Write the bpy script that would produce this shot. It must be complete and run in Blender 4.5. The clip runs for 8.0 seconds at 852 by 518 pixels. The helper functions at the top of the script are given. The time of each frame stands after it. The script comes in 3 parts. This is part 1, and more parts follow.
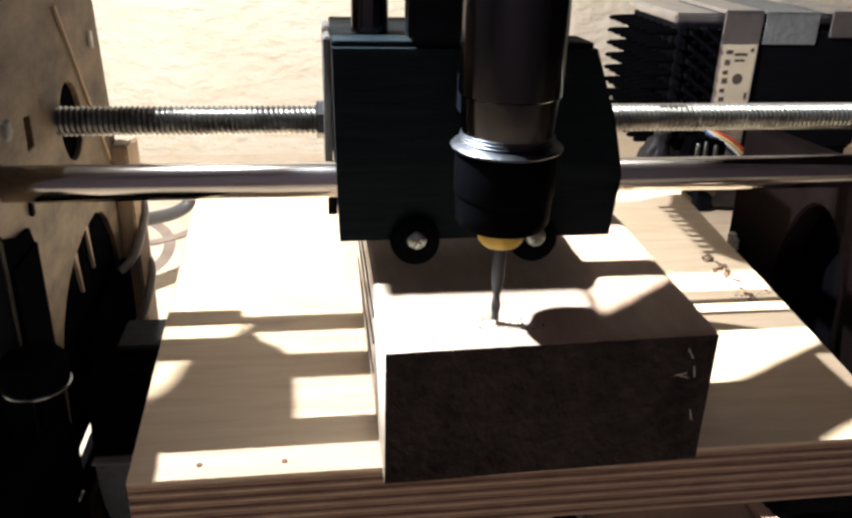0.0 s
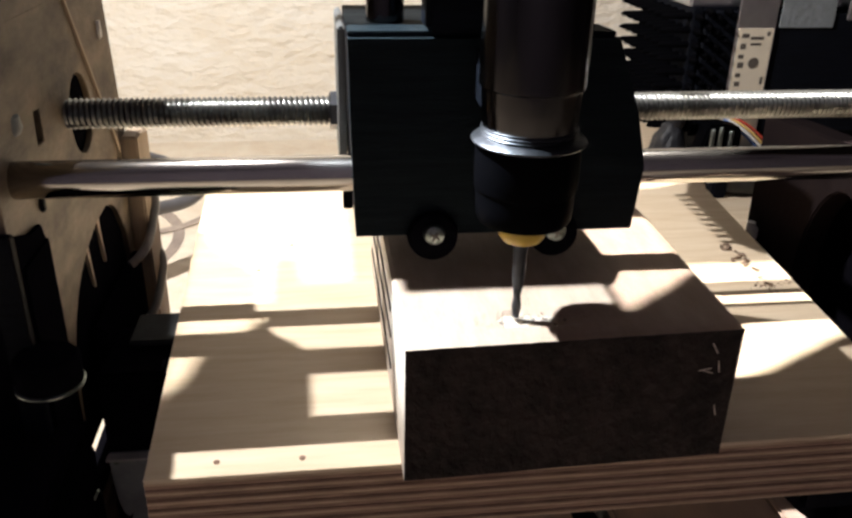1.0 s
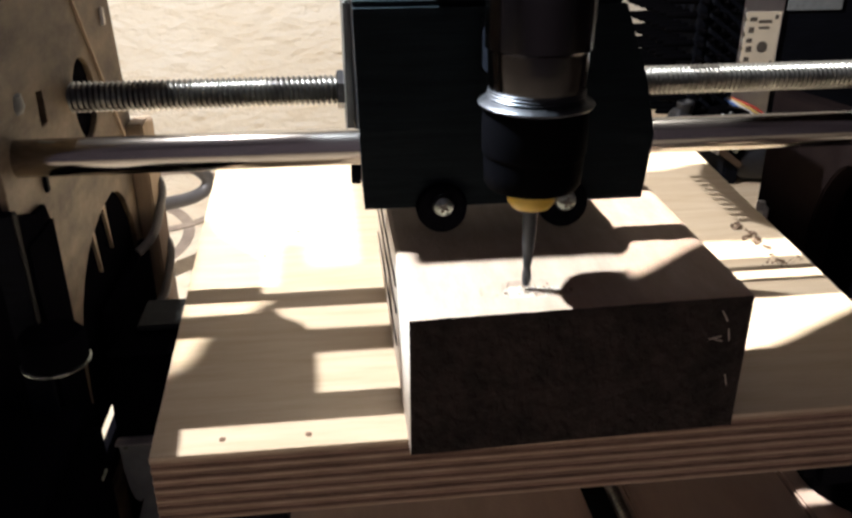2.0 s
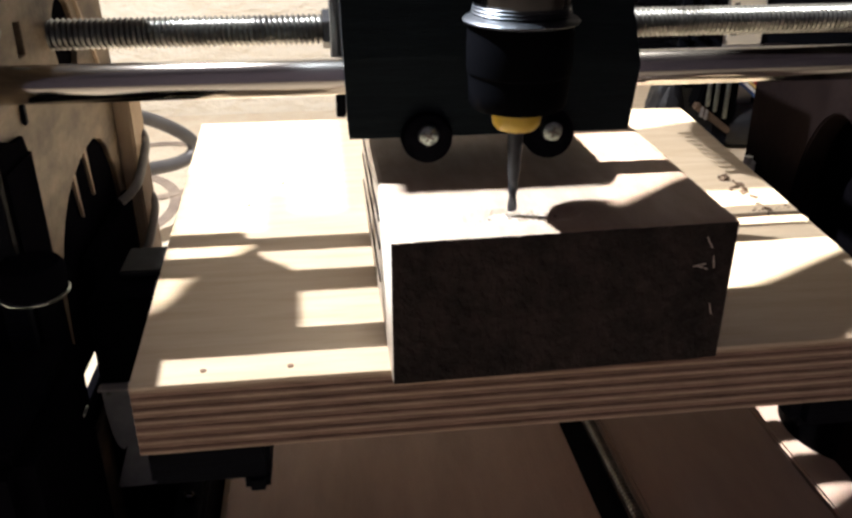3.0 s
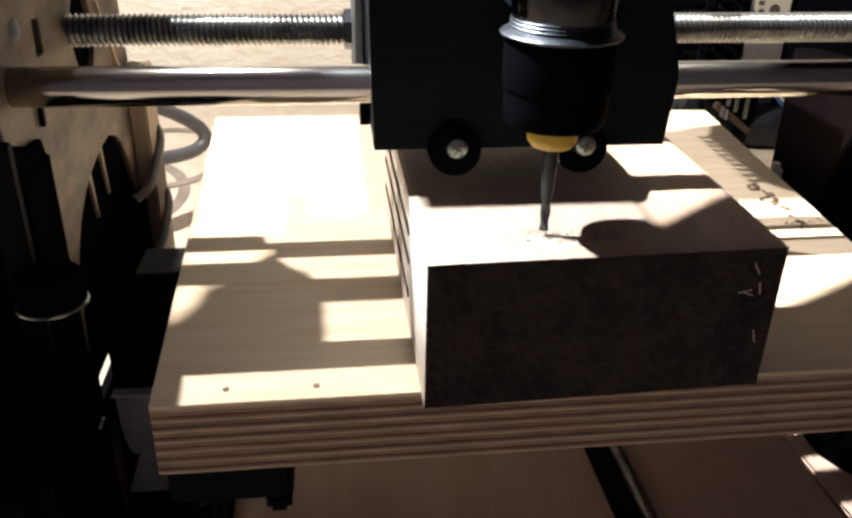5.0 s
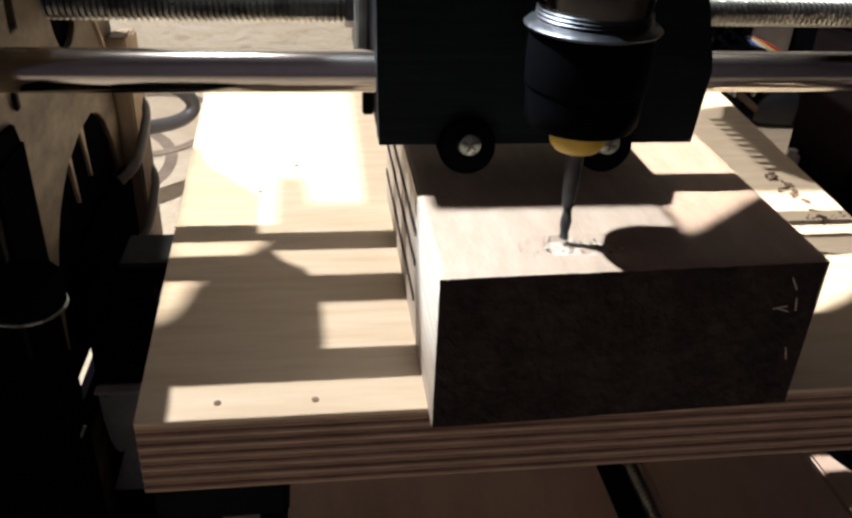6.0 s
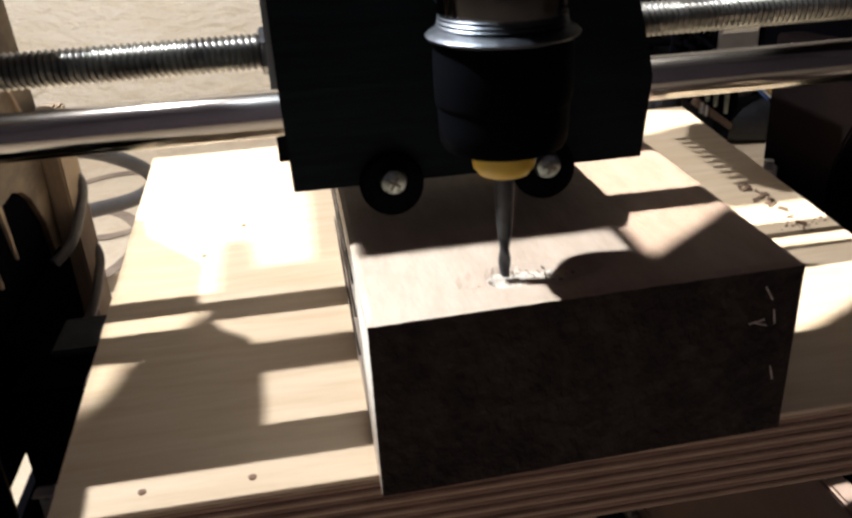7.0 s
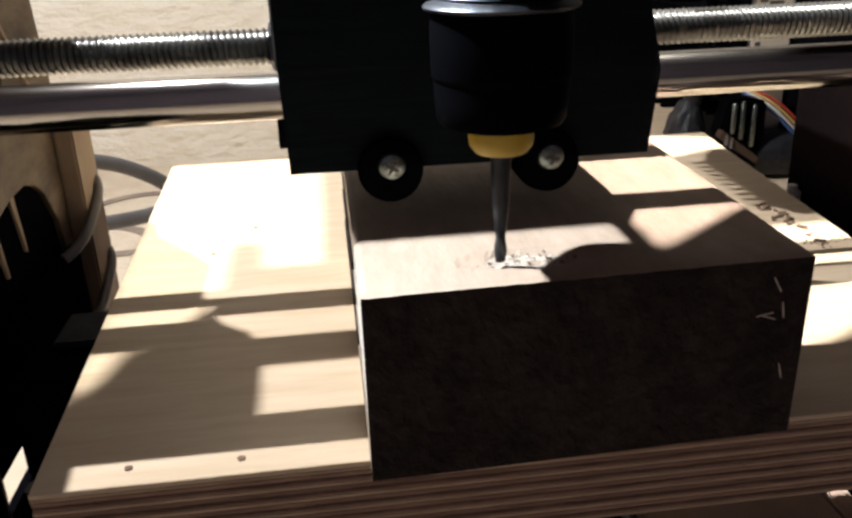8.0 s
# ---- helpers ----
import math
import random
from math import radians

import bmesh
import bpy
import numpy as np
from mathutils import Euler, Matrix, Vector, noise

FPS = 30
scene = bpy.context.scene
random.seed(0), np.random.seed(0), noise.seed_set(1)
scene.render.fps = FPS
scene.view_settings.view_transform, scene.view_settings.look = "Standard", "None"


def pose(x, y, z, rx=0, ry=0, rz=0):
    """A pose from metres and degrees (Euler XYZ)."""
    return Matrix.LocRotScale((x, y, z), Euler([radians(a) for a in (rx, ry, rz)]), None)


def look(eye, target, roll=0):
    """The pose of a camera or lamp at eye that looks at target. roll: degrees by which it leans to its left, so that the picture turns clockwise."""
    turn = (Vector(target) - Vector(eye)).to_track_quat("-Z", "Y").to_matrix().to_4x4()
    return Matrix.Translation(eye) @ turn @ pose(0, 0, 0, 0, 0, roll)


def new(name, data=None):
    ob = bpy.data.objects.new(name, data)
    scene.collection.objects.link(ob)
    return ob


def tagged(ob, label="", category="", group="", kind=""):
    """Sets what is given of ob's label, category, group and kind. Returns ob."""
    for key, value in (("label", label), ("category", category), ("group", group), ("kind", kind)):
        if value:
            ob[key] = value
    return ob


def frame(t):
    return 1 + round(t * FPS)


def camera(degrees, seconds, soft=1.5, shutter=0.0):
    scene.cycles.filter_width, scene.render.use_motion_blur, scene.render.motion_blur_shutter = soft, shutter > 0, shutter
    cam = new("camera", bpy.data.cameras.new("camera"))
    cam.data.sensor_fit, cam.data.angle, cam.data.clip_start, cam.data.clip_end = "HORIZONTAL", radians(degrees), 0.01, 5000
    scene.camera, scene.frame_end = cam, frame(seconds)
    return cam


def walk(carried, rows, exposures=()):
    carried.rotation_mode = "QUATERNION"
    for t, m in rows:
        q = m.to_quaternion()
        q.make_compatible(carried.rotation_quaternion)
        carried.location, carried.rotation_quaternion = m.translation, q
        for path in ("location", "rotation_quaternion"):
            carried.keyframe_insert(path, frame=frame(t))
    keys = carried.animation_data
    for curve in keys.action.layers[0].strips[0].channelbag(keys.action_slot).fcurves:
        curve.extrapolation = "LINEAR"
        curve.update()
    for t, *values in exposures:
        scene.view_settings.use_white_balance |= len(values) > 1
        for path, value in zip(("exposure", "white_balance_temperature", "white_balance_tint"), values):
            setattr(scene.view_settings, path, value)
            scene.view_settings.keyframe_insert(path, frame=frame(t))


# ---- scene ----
SOFT = 2.7
cam = camera(55.09, 8.0, soft=SOFT, shutter=0.4)
PATH = [
    (0, -0.01225, -0.14384, 0.11350, -8.118, -23.826, 1.619),
    (0.5, -0.01301, -0.14108, 0.11425, -7.720, -24.661, 1.520),
    (1, -0.01436, -0.13883, 0.11410, -7.641, -24.960, 1.180),
    (1.5, -0.01452, -0.13877, 0.11439, -7.503, -24.937, 1.140),
    (2, -0.01250, -0.14097, 0.10736, -6.623, -24.707, -0.213),
    (3.5, -0.01117, -0.14616, 0.09367, -7.543, -25.890, 0.238),
    (4, -0.01125, -0.14630, 0.09389, -7.609, -26.029, 0.266),
    (4.5, -0.01400, -0.14365, 0.09662, -7.211, -25.649, 0.517),
    (6, -0.01932, -0.11969, 0.10021, -8.420, -29.337, 2.567),
    (6.5, -0.01167, -0.11616, 0.10160, -6.550, -27.132, -1.579),
    (7, -0.00594, -0.10734, 0.09124, -8.326, -25.446, -3.184),
    (7.5, -0.00090, -0.10379, 0.08054, -7.176, -23.481, -2.221),
    (8, -0.00260, -0.10840, 0.08096, -6.571, -22.358, -1.937),
]
# seconds, slide of the tool carriage along x, slide of the bed along y
DRIVE = [
    (0, 0.00000, -0.00000),
    (0.5, -0.00021, 0.00044),
    (1, -0.00021, 0.00094),
    (1.5, 0.00021, 0.00099),
    (2, 0.00105, 0.00030),
    (3.5, 0.00157, -0.00039),
    (4, 0.00119, -0.00075),
    (4.5, 0.00046, -0.00067),
    (6, -0.00011, -0.00052),
    (6.5, -0.00069, 0.00077),
    (7, -0.00104, 0.00148),
    (7.5, -0.00185, 0.00259),
    (8, -0.00209, 0.00307),
]
EXPOSURES = [(0, 0.2), (0.6, 0.0), (1.2, -0.2), (2.2, -0.2), (3.5, 0.13), (4.7, 0.1), (5.8, -0.55), (8, -0.52)]
AMBIENT = 0.015
# name, kind, eye, target, watts, radius, beam in degrees, edge softness, colour
# all lamps are out of view; places worked out from shadows and lit patches
LAMPS = [
    ("desk_lamp", "POINT", (-0.145, 0.132, 0.30), (0.0, 0.05, 0.0), 11.3, 0.0016, 0, 0, (1.0, 0.97, 0.97)),
    # narrow unseen spot, added to light the block's top alone
    ("block_spot", "SPOT", (-0.11, 0.05, 0.25), (0.032, 0.009, 0.032), 17.5, 0.003, 17, 0.15, (0.80, 0.91, 1.0)),
    ("side_lamp", "SPOT", (0.12, 0.103, 0.30), (0.09, 0.04, 0.0), 18.0, 0.0014, 60, 0.04, (1.0, 0.96, 0.9)),
    ("rear_lamp", "SPOT", (-0.01, 0.11, 0.30), (-0.034, 0.11, 0.0), 12.0, 0.0012, 60, 0.1, (1.0, 0.97, 0.92)),
]

def way(yaw, pitch, roll):
    return pose(0, 0, 0, 0, 0, yaw) @ pose(0, 0, 0, 90 + pitch) @ pose(0, 0, 0, 0, 0, roll)


walk(cam, [(t, Matrix.Translation((x, y, z)) @ way(a, b, c)) for t, x, y, z, a, b, c in PATH], exposures=EXPOSURES)

# ---- world and lamps ----
world = bpy.data.worlds.new("room")
world.use_nodes = True
scene.world = world
world.node_tree.nodes["Background"].inputs[0].default_value = (0.84, 0.73, 1.0, 1)
world.node_tree.nodes["Background"].inputs[1].default_value = AMBIENT


def lamp(name, kind, eye, target, watts, radius, beam, blend, colour):
    data = bpy.data.lights.new(name, kind)
    data.shadow_soft_size, data.energy, data.color = radius, watts, colour
    if kind == "SPOT":
        data.spot_size, data.spot_blend = radians(beam), blend
    ob = new(name, data)
    ob.matrix_world = look(eye, target)
    return ob


for row in LAMPS:
    lamp(*row)

# ---- materials ----
def mat(name, base, rough=0.6, metal=0.0, second=None, scale=40.0, stretch=(1, 1, 1), bump=0.0, bump_scale=400.0, lo=0.35, hi=0.65, spec=0.5, vary=0.0, detail=6.0, depth=0.001):
    """Two-scale noise colour with bump; scale is per metre."""
    m = bpy.data.materials.new(name)
    m.use_nodes = True
    nt = m.node_tree
    b = nt.nodes["Principled BSDF"]
    b.inputs["Roughness"].default_value, b.inputs["Metallic"].default_value = rough, metal
    b.inputs["Specular IOR Level"].default_value = spec
    tc, mp = nt.nodes.new("ShaderNodeTexCoord"), nt.nodes.new("ShaderNodeMapping")
    mp.inputs["Scale"].default_value = stretch
    nt.links.new(tc.outputs["Object"], mp.inputs[0])
    n = nt.nodes.new("ShaderNodeTexNoise")
    n.inputs["Scale"].default_value, n.inputs["Detail"].default_value, n.inputs["Roughness"].default_value = scale, detail, 0.65
    nt.links.new(mp.outputs[0], n.inputs["Vector"])
    ramp = nt.nodes.new("ShaderNodeValToRGB")
    ramp.color_ramp.elements[0].position, ramp.color_ramp.elements[1].position = lo, hi
    ramp.color_ramp.elements[0].color = (*base, 1)
    ramp.color_ramp.elements[1].color = (*(second or [c * 0.75 for c in base]), 1)
    nt.links.new(n.outputs["Fac"], ramp.inputs[0])
    out = ramp.outputs[0]
    if vary:
        info, hsv, mr = nt.nodes.new("ShaderNodeObjectInfo"), nt.nodes.new("ShaderNodeHueSaturation"), nt.nodes.new("ShaderNodeMapRange")
        mr.inputs[3].default_value, mr.inputs[4].default_value = 1 - vary, 1 + vary
        nt.links.new(info.outputs["Random"], mr.inputs[0])
        nt.links.new(mr.outputs[0], hsv.inputs["Value"])
        nt.links.new(out, hsv.inputs["Color"])
        out = hsv.outputs[0]
    nt.links.new(out, b.inputs["Base Color"])
    rr = nt.nodes.new("ShaderNodeMapRange")
    rr.inputs[3].default_value, rr.inputs[4].default_value = max(0.03, rough - 0.12), min(1, rough + 0.12)
    nt.links.new(n.outputs["Fac"], rr.inputs[0])
    nt.links.new(rr.outputs[0], b.inputs["Roughness"])
    if bump:
        n2, bp = nt.nodes.new("ShaderNodeTexNoise"), nt.nodes.new("ShaderNodeBump")
        n2.inputs["Scale"].default_value, n2.inputs["Detail"].default_value = bump_scale, 5
        nt.links.new(mp.outputs[0], n2.inputs["Vector"])
        bp.inputs["Strength"].default_value, bp.inputs["Distance"].default_value = bump, depth
        nt.links.new(n2.outputs["Fac"], bp.inputs["Height"])
        nt.links.new(bp.outputs[0], b.inputs["Normal"])
    return m


BIRCH = mat("birch_plywood", (0.62, 0.51, 0.37), 0.6, second=(0.54, 0.42, 0.28), scale=30, stretch=(1, 9, 9), bump=0.15, bump_scale=500)
PLY_LIGHT = mat("ply_light", (0.64, 0.49, 0.34), 0.75, second=(0.47, 0.34, 0.23), scale=90, stretch=(1, 6, 12), bump=0.5, vary=0.1)
PLY_BROWN = mat("ply_brown", (0.35, 0.225, 0.165), 0.8, second=(0.20, 0.125, 0.09), scale=90, stretch=(1, 6, 12), bump=0.5, vary=0.25)
PLY_DARK = mat("ply_dark", (0.27, 0.165, 0.11), 0.8, second=(0.13, 0.075, 0.05), scale=90, stretch=(1, 6, 12), bump=0.5, vary=0.1)
WALNUT = mat("hardwood", (0.37, 0.265, 0.195), 0.65, second=(0.30, 0.21, 0.15), scale=80, stretch=(3, 0.9, 3), bump=0.22, bump_scale=420)
# near black: shade put into the wood colour; also used for dark grain lines
SHADED_DARK_WOOD = mat("hardwood_dark_shaded", (0.030, 0.019, 0.016), 0.85, second=(0.005, 0.0035, 0.003), scale=130, stretch=(1, 1, 0.8), bump=1.0, bump_scale=420, spec=0.3, lo=0.3, hi=0.7, depth=0.0018)
# pale: light put into the left side's colour; also used for splinters
PALE_SIDE = mat("hardwood_pale_lit", (0.62, 0.57, 0.50), 0.55, second=(0.36, 0.29, 0.23), scale=60, stretch=(3, 0.5, 12), bump=0.25)
CARVED = mat("freshly_cut_wood", (0.50, 0.42, 0.34), 0.8, second=(0.36, 0.28, 0.22), scale=300, bump=0.8, bump_scale=900)
CHIP = mat("wood_chip", (0.30, 0.21, 0.14), 0.85, second=(0.12, 0.075, 0.05), scale=700, vary=0.3)
BLACK = mat("black_plastic", (0.003, 0.0034, 0.005), 0.6, second=(0.006, 0.007, 0.0105), scale=90, stretch=(1, 1, 14), bump=0.3, bump_scale=350, spec=0.035)
PRINTED = mat("printed_black_plastic", (0.0105, 0.0145, 0.017), 0.6, second=(0.0065, 0.009, 0.011), scale=120, stretch=(0.6, 1, 10), bump=0.4, bump_scale=500, spec=0.03)
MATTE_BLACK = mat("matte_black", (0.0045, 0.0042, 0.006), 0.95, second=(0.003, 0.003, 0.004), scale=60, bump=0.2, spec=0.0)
BLACK_GLOSS = mat("glossy_black_plastic", (0.002, 0.002, 0.0026), 0.5, scale=60, spec=0.008)
STEEL = mat("polished_steel", (0.56, 0.53, 0.49), 0.13, 1.0, second=(0.46, 0.43, 0.40), scale=60, stretch=(0.3, 3, 3))
STEEL_DARK = mat("brushed_steel", (0.065, 0.061, 0.062), 0.16, 1.0, second=(0.045, 0.042, 0.042), scale=120, stretch=(1, 1, 0.2))
ZINC = mat("zinc_thread", (0.27, 0.28, 0.27), 0.32, 1.0, second=(0.12, 0.12, 0.12), scale=150)
FLANGE = mat("dull_metal", (0.075, 0.08, 0.088), 0.42, 1.0, second=(0.045, 0.047, 0.053), scale=150, bump=0.2)
BRIGHT = mat("bright_metal", (0.40, 0.44, 0.40), 0.3, 1.0, second=(0.12, 0.135, 0.125), scale=900, bump=0.3, bump_scale=900)
YELLOW = mat("yellow_plastic", (0.60, 0.41, 0.035), 0.4, second=(0.48, 0.31, 0.025), scale=100)
MDF = mat("side_board", (0.19, 0.14, 0.085), 0.6, second=(0.055, 0.037, 0.022), scale=30, stretch=(1, 1, 2.5), bump=0.25, bump_scale=300)
WORN = mat("worn_brown_edge", (0.10, 0.06, 0.035), 0.6, second=(0.04, 0.024, 0.015), scale=200, bump=0.4)
CLEAT = mat("cleat_wood", (0.36, 0.28, 0.20), 0.65, second=(0.26, 0.195, 0.135), scale=35, stretch=(2, 2, 0.5), bump=0.2)
# side board again, with the shade on the right plate put into its colour
MDF_SHADED = mat("side_board_shaded", (0.011, 0.008, 0.008), 0.7, second=(0.006, 0.0045, 0.005), scale=25, bump=0.2, spec=0.0)
BASEBOARD = mat("base_board", (0.50, 0.38, 0.32), 0.5, second=(0.39, 0.285, 0.235), scale=12, stretch=(4, 1, 1), bump=0.15)
TABLE = mat("table_top", (0.82, 0.73, 0.58), 0.8, second=(0.74, 0.62, 0.47), scale=60, bump=0.9, bump_scale=120, depth=0.004)
PLASTER = mat("plaster", (0.88, 0.82, 0.70), 0.9, second=(0.82, 0.74, 0.60), scale=25, stretch=(0.6, 1, 1.2), bump=1.0, bump_scale=110, depth=0.006)
STAIN = mat("ring_stain", (0.24, 0.19, 0.16), 0.8, second=(0.42, 0.34, 0.27), scale=60, bump=0.4)
GREY = mat("grey_plastic", (0.15, 0.165, 0.17), 0.5, second=(0.11, 0.12, 0.125), scale=150, bump=0.2)
PALE_GREY = mat("pale_grey_metal", (0.34, 0.37, 0.38), 0.55, second=(0.25, 0.275, 0.285), scale=150, bump=0.2)
DULL_GREY = mat("dull_grey_metal", (0.045, 0.048, 0.05), 0.7, second=(0.03, 0.032, 0.034), scale=150, spec=0.1)
CABLE = mat("grey_cable", (0.11, 0.105, 0.105), 0.45, scale=80)
TIE = mat("cable_tie", (0.17, 0.16, 0.15), 0.35, scale=200)
ALU = mat("aluminium", (0.72, 0.73, 0.74), 0.35, 1.0, second=(0.6, 0.6, 0.62), scale=80)
TAPE = mat("grey_tape", (0.22, 0.24, 0.25), 0.6, second=(0.16, 0.175, 0.18), scale=90, bump=0.6, bump_scale=250)
LABEL = mat("paper_label", (0.72, 0.64, 0.50), 0.7, second=(0.66, 0.58, 0.45), scale=50)
INK = mat("ink", (0.10, 0.085, 0.07), 0.7)
WHITE = mat("white_plastic", (0.75, 0.74, 0.72), 0.4, scale=60)
FABRIC = mat("dark_fabric", (0.010, 0.011, 0.014), 0.55, second=(0.005, 0.005, 0.007), scale=120, bump=0.6)
WIRE_R = mat("red_wire", (0.45, 0.05, 0.03), 0.5)
WIRE_B = mat("blue_wire", (0.08, 0.16, 0.40), 0.5)
WIRE_Y = mat("yellow_wire", (0.62, 0.42, 0.14), 0.5)
WIRE_W = mat("white_wire", (0.70, 0.68, 0.64), 0.5)

# dark and bluish to weaken and tint light bounced by the unseen walls
ROOM = mat("unseen_wall_paint", (0.13, 0.115, 0.15), 0.9, second=(0.105, 0.092, 0.125), scale=8, bump=0.2)

# ---- mesh helpers: lengths in centimetres ----
CM = 0.01


def link(name, bm, material, parent=None, label="", smooth=False):
    bmesh.ops.scale(bm, vec=(CM, CM, CM), verts=bm.verts)
    me = bpy.data.meshes.new(name)
    bm.to_mesh(me)
    bm.free()
    for m in material if isinstance(material, (list, tuple)) else [material]:
        me.materials.append(m)
    if smooth:
        me.shade_smooth()
        me.set_sharp_from_angle(angle=radians(40))
    ob = new(name, me)
    ob.parent = parent
    if label:
        ob["label"] = label
    return ob


def part(name, bm, material, parent, label="", smooth=True):
    return link(name, bm, material, parent, label, smooth)


def thing(name, x, y, z, label, category, group="", kind=""):
    ob = new(name)
    ob.empty_display_size = 0.01
    ob.location = (x * CM, y * CM, z * CM)
    return tagged(ob, label, category, group, kind)


def box(x0, x1, y0, y1, z0, z1, bevel=0.05, segments=2):
    bm = bmesh.new()
    bmesh.ops.create_cube(bm, size=1)
    for v in bm.verts:
        v.co = Vector((x0 + (v.co.x + 0.5) * (x1 - x0), y0 + (v.co.y + 0.5) * (y1 - y0), z0 + (v.co.z + 0.5) * (z1 - z0)))
    if bevel:
        bmesh.ops.bevel(bm, geom=bm.edges[:], offset=bevel, segments=segments, affect="EDGES", clamp_overlap=True)
    return bm


def join(*meshes):
    out = bmesh.new()
    for bm in meshes:
        me = bpy.data.meshes.new("t")
        bm.to_mesh(me)
        bm.free()
        out.from_mesh(me)
        bpy.data.meshes.remove(me)
    return out


def lathe(profile, x=0, y=0, z=0, n=40, axis="z", cap=True):
    """A turned solid from (radius, height) pairs, from bottom to top."""
    bm = bmesh.new()
    rings = []
    for r, h in profile:
        rings.append([bm.verts.new((r * math.cos(2 * math.pi * i / n), r * math.sin(2 * math.pi * i / n), h)) for i in range(n)])
    for a, b in zip(rings, rings[1:]):
        for i in range(n):
            bm.faces.new((a[i], a[(i + 1) % n], b[(i + 1) % n], b[i]))
    if cap:
        bm.faces.new(rings[0][::-1])
        bm.faces.new(rings[-1])
    turn = {"z": Matrix.Identity(4), "x": Matrix.Rotation(radians(90), 4, "Y"), "y": Matrix.Rotation(radians(-90), 4, "X")}[axis]
    bmesh.ops.transform(bm, matrix=Matrix.Translation((x, y, z)) @ turn, verts=bm.verts)
    return bm


def slab(outline, depth, axis, start, bevel=0.06, holes=()):
    """A plate: an outline in the plane across the axis, given depth from start on; holes are outlines that go right through."""
    bm = bmesh.new()
    put = {"x": lambda a, b: (start, a, b), "y": lambda a, b: (a, start, b), "z": lambda a, b: (a, b, start)}[axis]
    edges = []
    for ring in (outline, *holes):
        vs = [bm.verts.new(put(a, b)) for a, b in ring]
        edges += [bm.edges.new((vs[i], vs[(i + 1) % len(vs)])) for i in range(len(vs))]
    bmesh.ops.triangle_fill(bm, edges=edges, use_beauty=True)
    bmesh.ops.dissolve_limit(bm, angle_limit=0.01, verts=bm.verts[:], edges=[e for e in bm.edges if len(e.link_faces) == 2])
    ext = bmesh.ops.extrude_face_region(bm, geom=bm.faces[:])
    move = {"x": (depth, 0, 0), "y": (0, depth, 0), "z": (0, 0, depth)}[axis]
    bmesh.ops.translate(bm, vec=move, verts=[v for v in ext["geom"] if isinstance(v, bmesh.types.BMVert)])
    bmesh.ops.recalc_face_normals(bm, faces=bm.faces[:])
    if bevel:
        sharp = [e for e in bm.edges if len(e.link_faces) == 2 and e.calc_face_angle(0) > 0.6]
        bmesh.ops.bevel(bm, geom=sharp, offset=bevel, segments=2, affect="EDGES", clamp_overlap=True)
    return bm


def oval(cy, cz, ry, rz, n=24):
    return [(cy + ry * math.cos(2 * math.pi * i / n), cz + rz * math.sin(2 * math.pi * i / n)) for i in range(n)]


def arch(y0, y1, z0, z1, n=14):
    """An opening with a rounded head."""
    c, r = (y0 + y1) / 2, (y1 - y0) / 2
    top = [(c + r * math.cos(math.pi * i / n), z1 - 1.9 * r + 1.9 * r * math.sin(math.pi * i / n)) for i in range(n + 1)]
    return [(y0, z0), (y1, z0)] + top


def tube(points, radius, n=10):
    """A round cable through the points."""
    cu = bpy.data.curves.new("t", "CURVE")
    cu.dimensions, cu.bevel_depth, cu.bevel_resolution, cu.use_fill_caps = "3D", radius, 3, True
    sp = cu.splines.new("NURBS")
    sp.points.add(len(points) - 1)
    for p, c in zip(sp.points, points):
        p.co = (*c, 1)
    sp.use_endpoint_u, sp.order_u, sp.resolution_u = True, 3, 8
    ob = bpy.data.objects.new("t", cu)
    scene.collection.objects.link(ob)
    me = bpy.data.meshes.new_from_object(ob.evaluated_get(bpy.context.evaluated_depsgraph_get()))
    bm = bmesh.new()
    bm.from_mesh(me)
    bpy.data.objects.remove(ob)
    bpy.data.curves.remove(cu)
    bpy.data.meshes.remove(me)
    return bm


def threaded(length, radius, pitch, depth, n=20):
    """A screw thread along x: one ridge that winds round the core."""
    bm = bmesh.new()
    steps = int(length / pitch * 4)
    rings = []
    for k in range(steps + 1):
        ring = []
        for i in range(n):
            a = 2 * math.pi * i / n
            ph = (k / 4 - i / n) % 1.0
            r = radius - depth * abs(2 * ph - 1)
            ring.append(bm.verts.new((k * pitch / 4, r * math.cos(a), r * math.sin(a))))
        rings.append(ring)
    for a, b in zip(rings, rings[1:]):
        for i in range(n):
            bm.faces.new((a[i], b[i], b[(i + 1) % n], a[(i + 1) % n]))
    bm.faces.new(rings[0])
    bm.faces.new(rings[-1][::-1])
    return bm


# ---- the room ----
TABLE_Z, BASE_Z, WALL_Y = -9.2, -8.0, 55.0
tagged(link("ground_table", box(-80, 90, -50, WALL_Y + 3, TABLE_Z - 3, TABLE_Z, 0), TABLE), "pale rough table top under the milling machine", "table", kind="structure").name = "table_top"
tagged(link("wall_back", box(-80, 90, WALL_Y, WALL_Y + 4, TABLE_Z, 90, 0), PLASTER), "cream wall with coarse textured plaster", "wall", kind="structure")
# unseen walls and ceiling, added to close the room
tagged(link("wall_left", box(-84, -80, -50, WALL_Y + 4, TABLE_Z - 3, 90, 0), ROOM), "plain unseen wall, kept dark to limit bounced light", "wall", kind="structure")
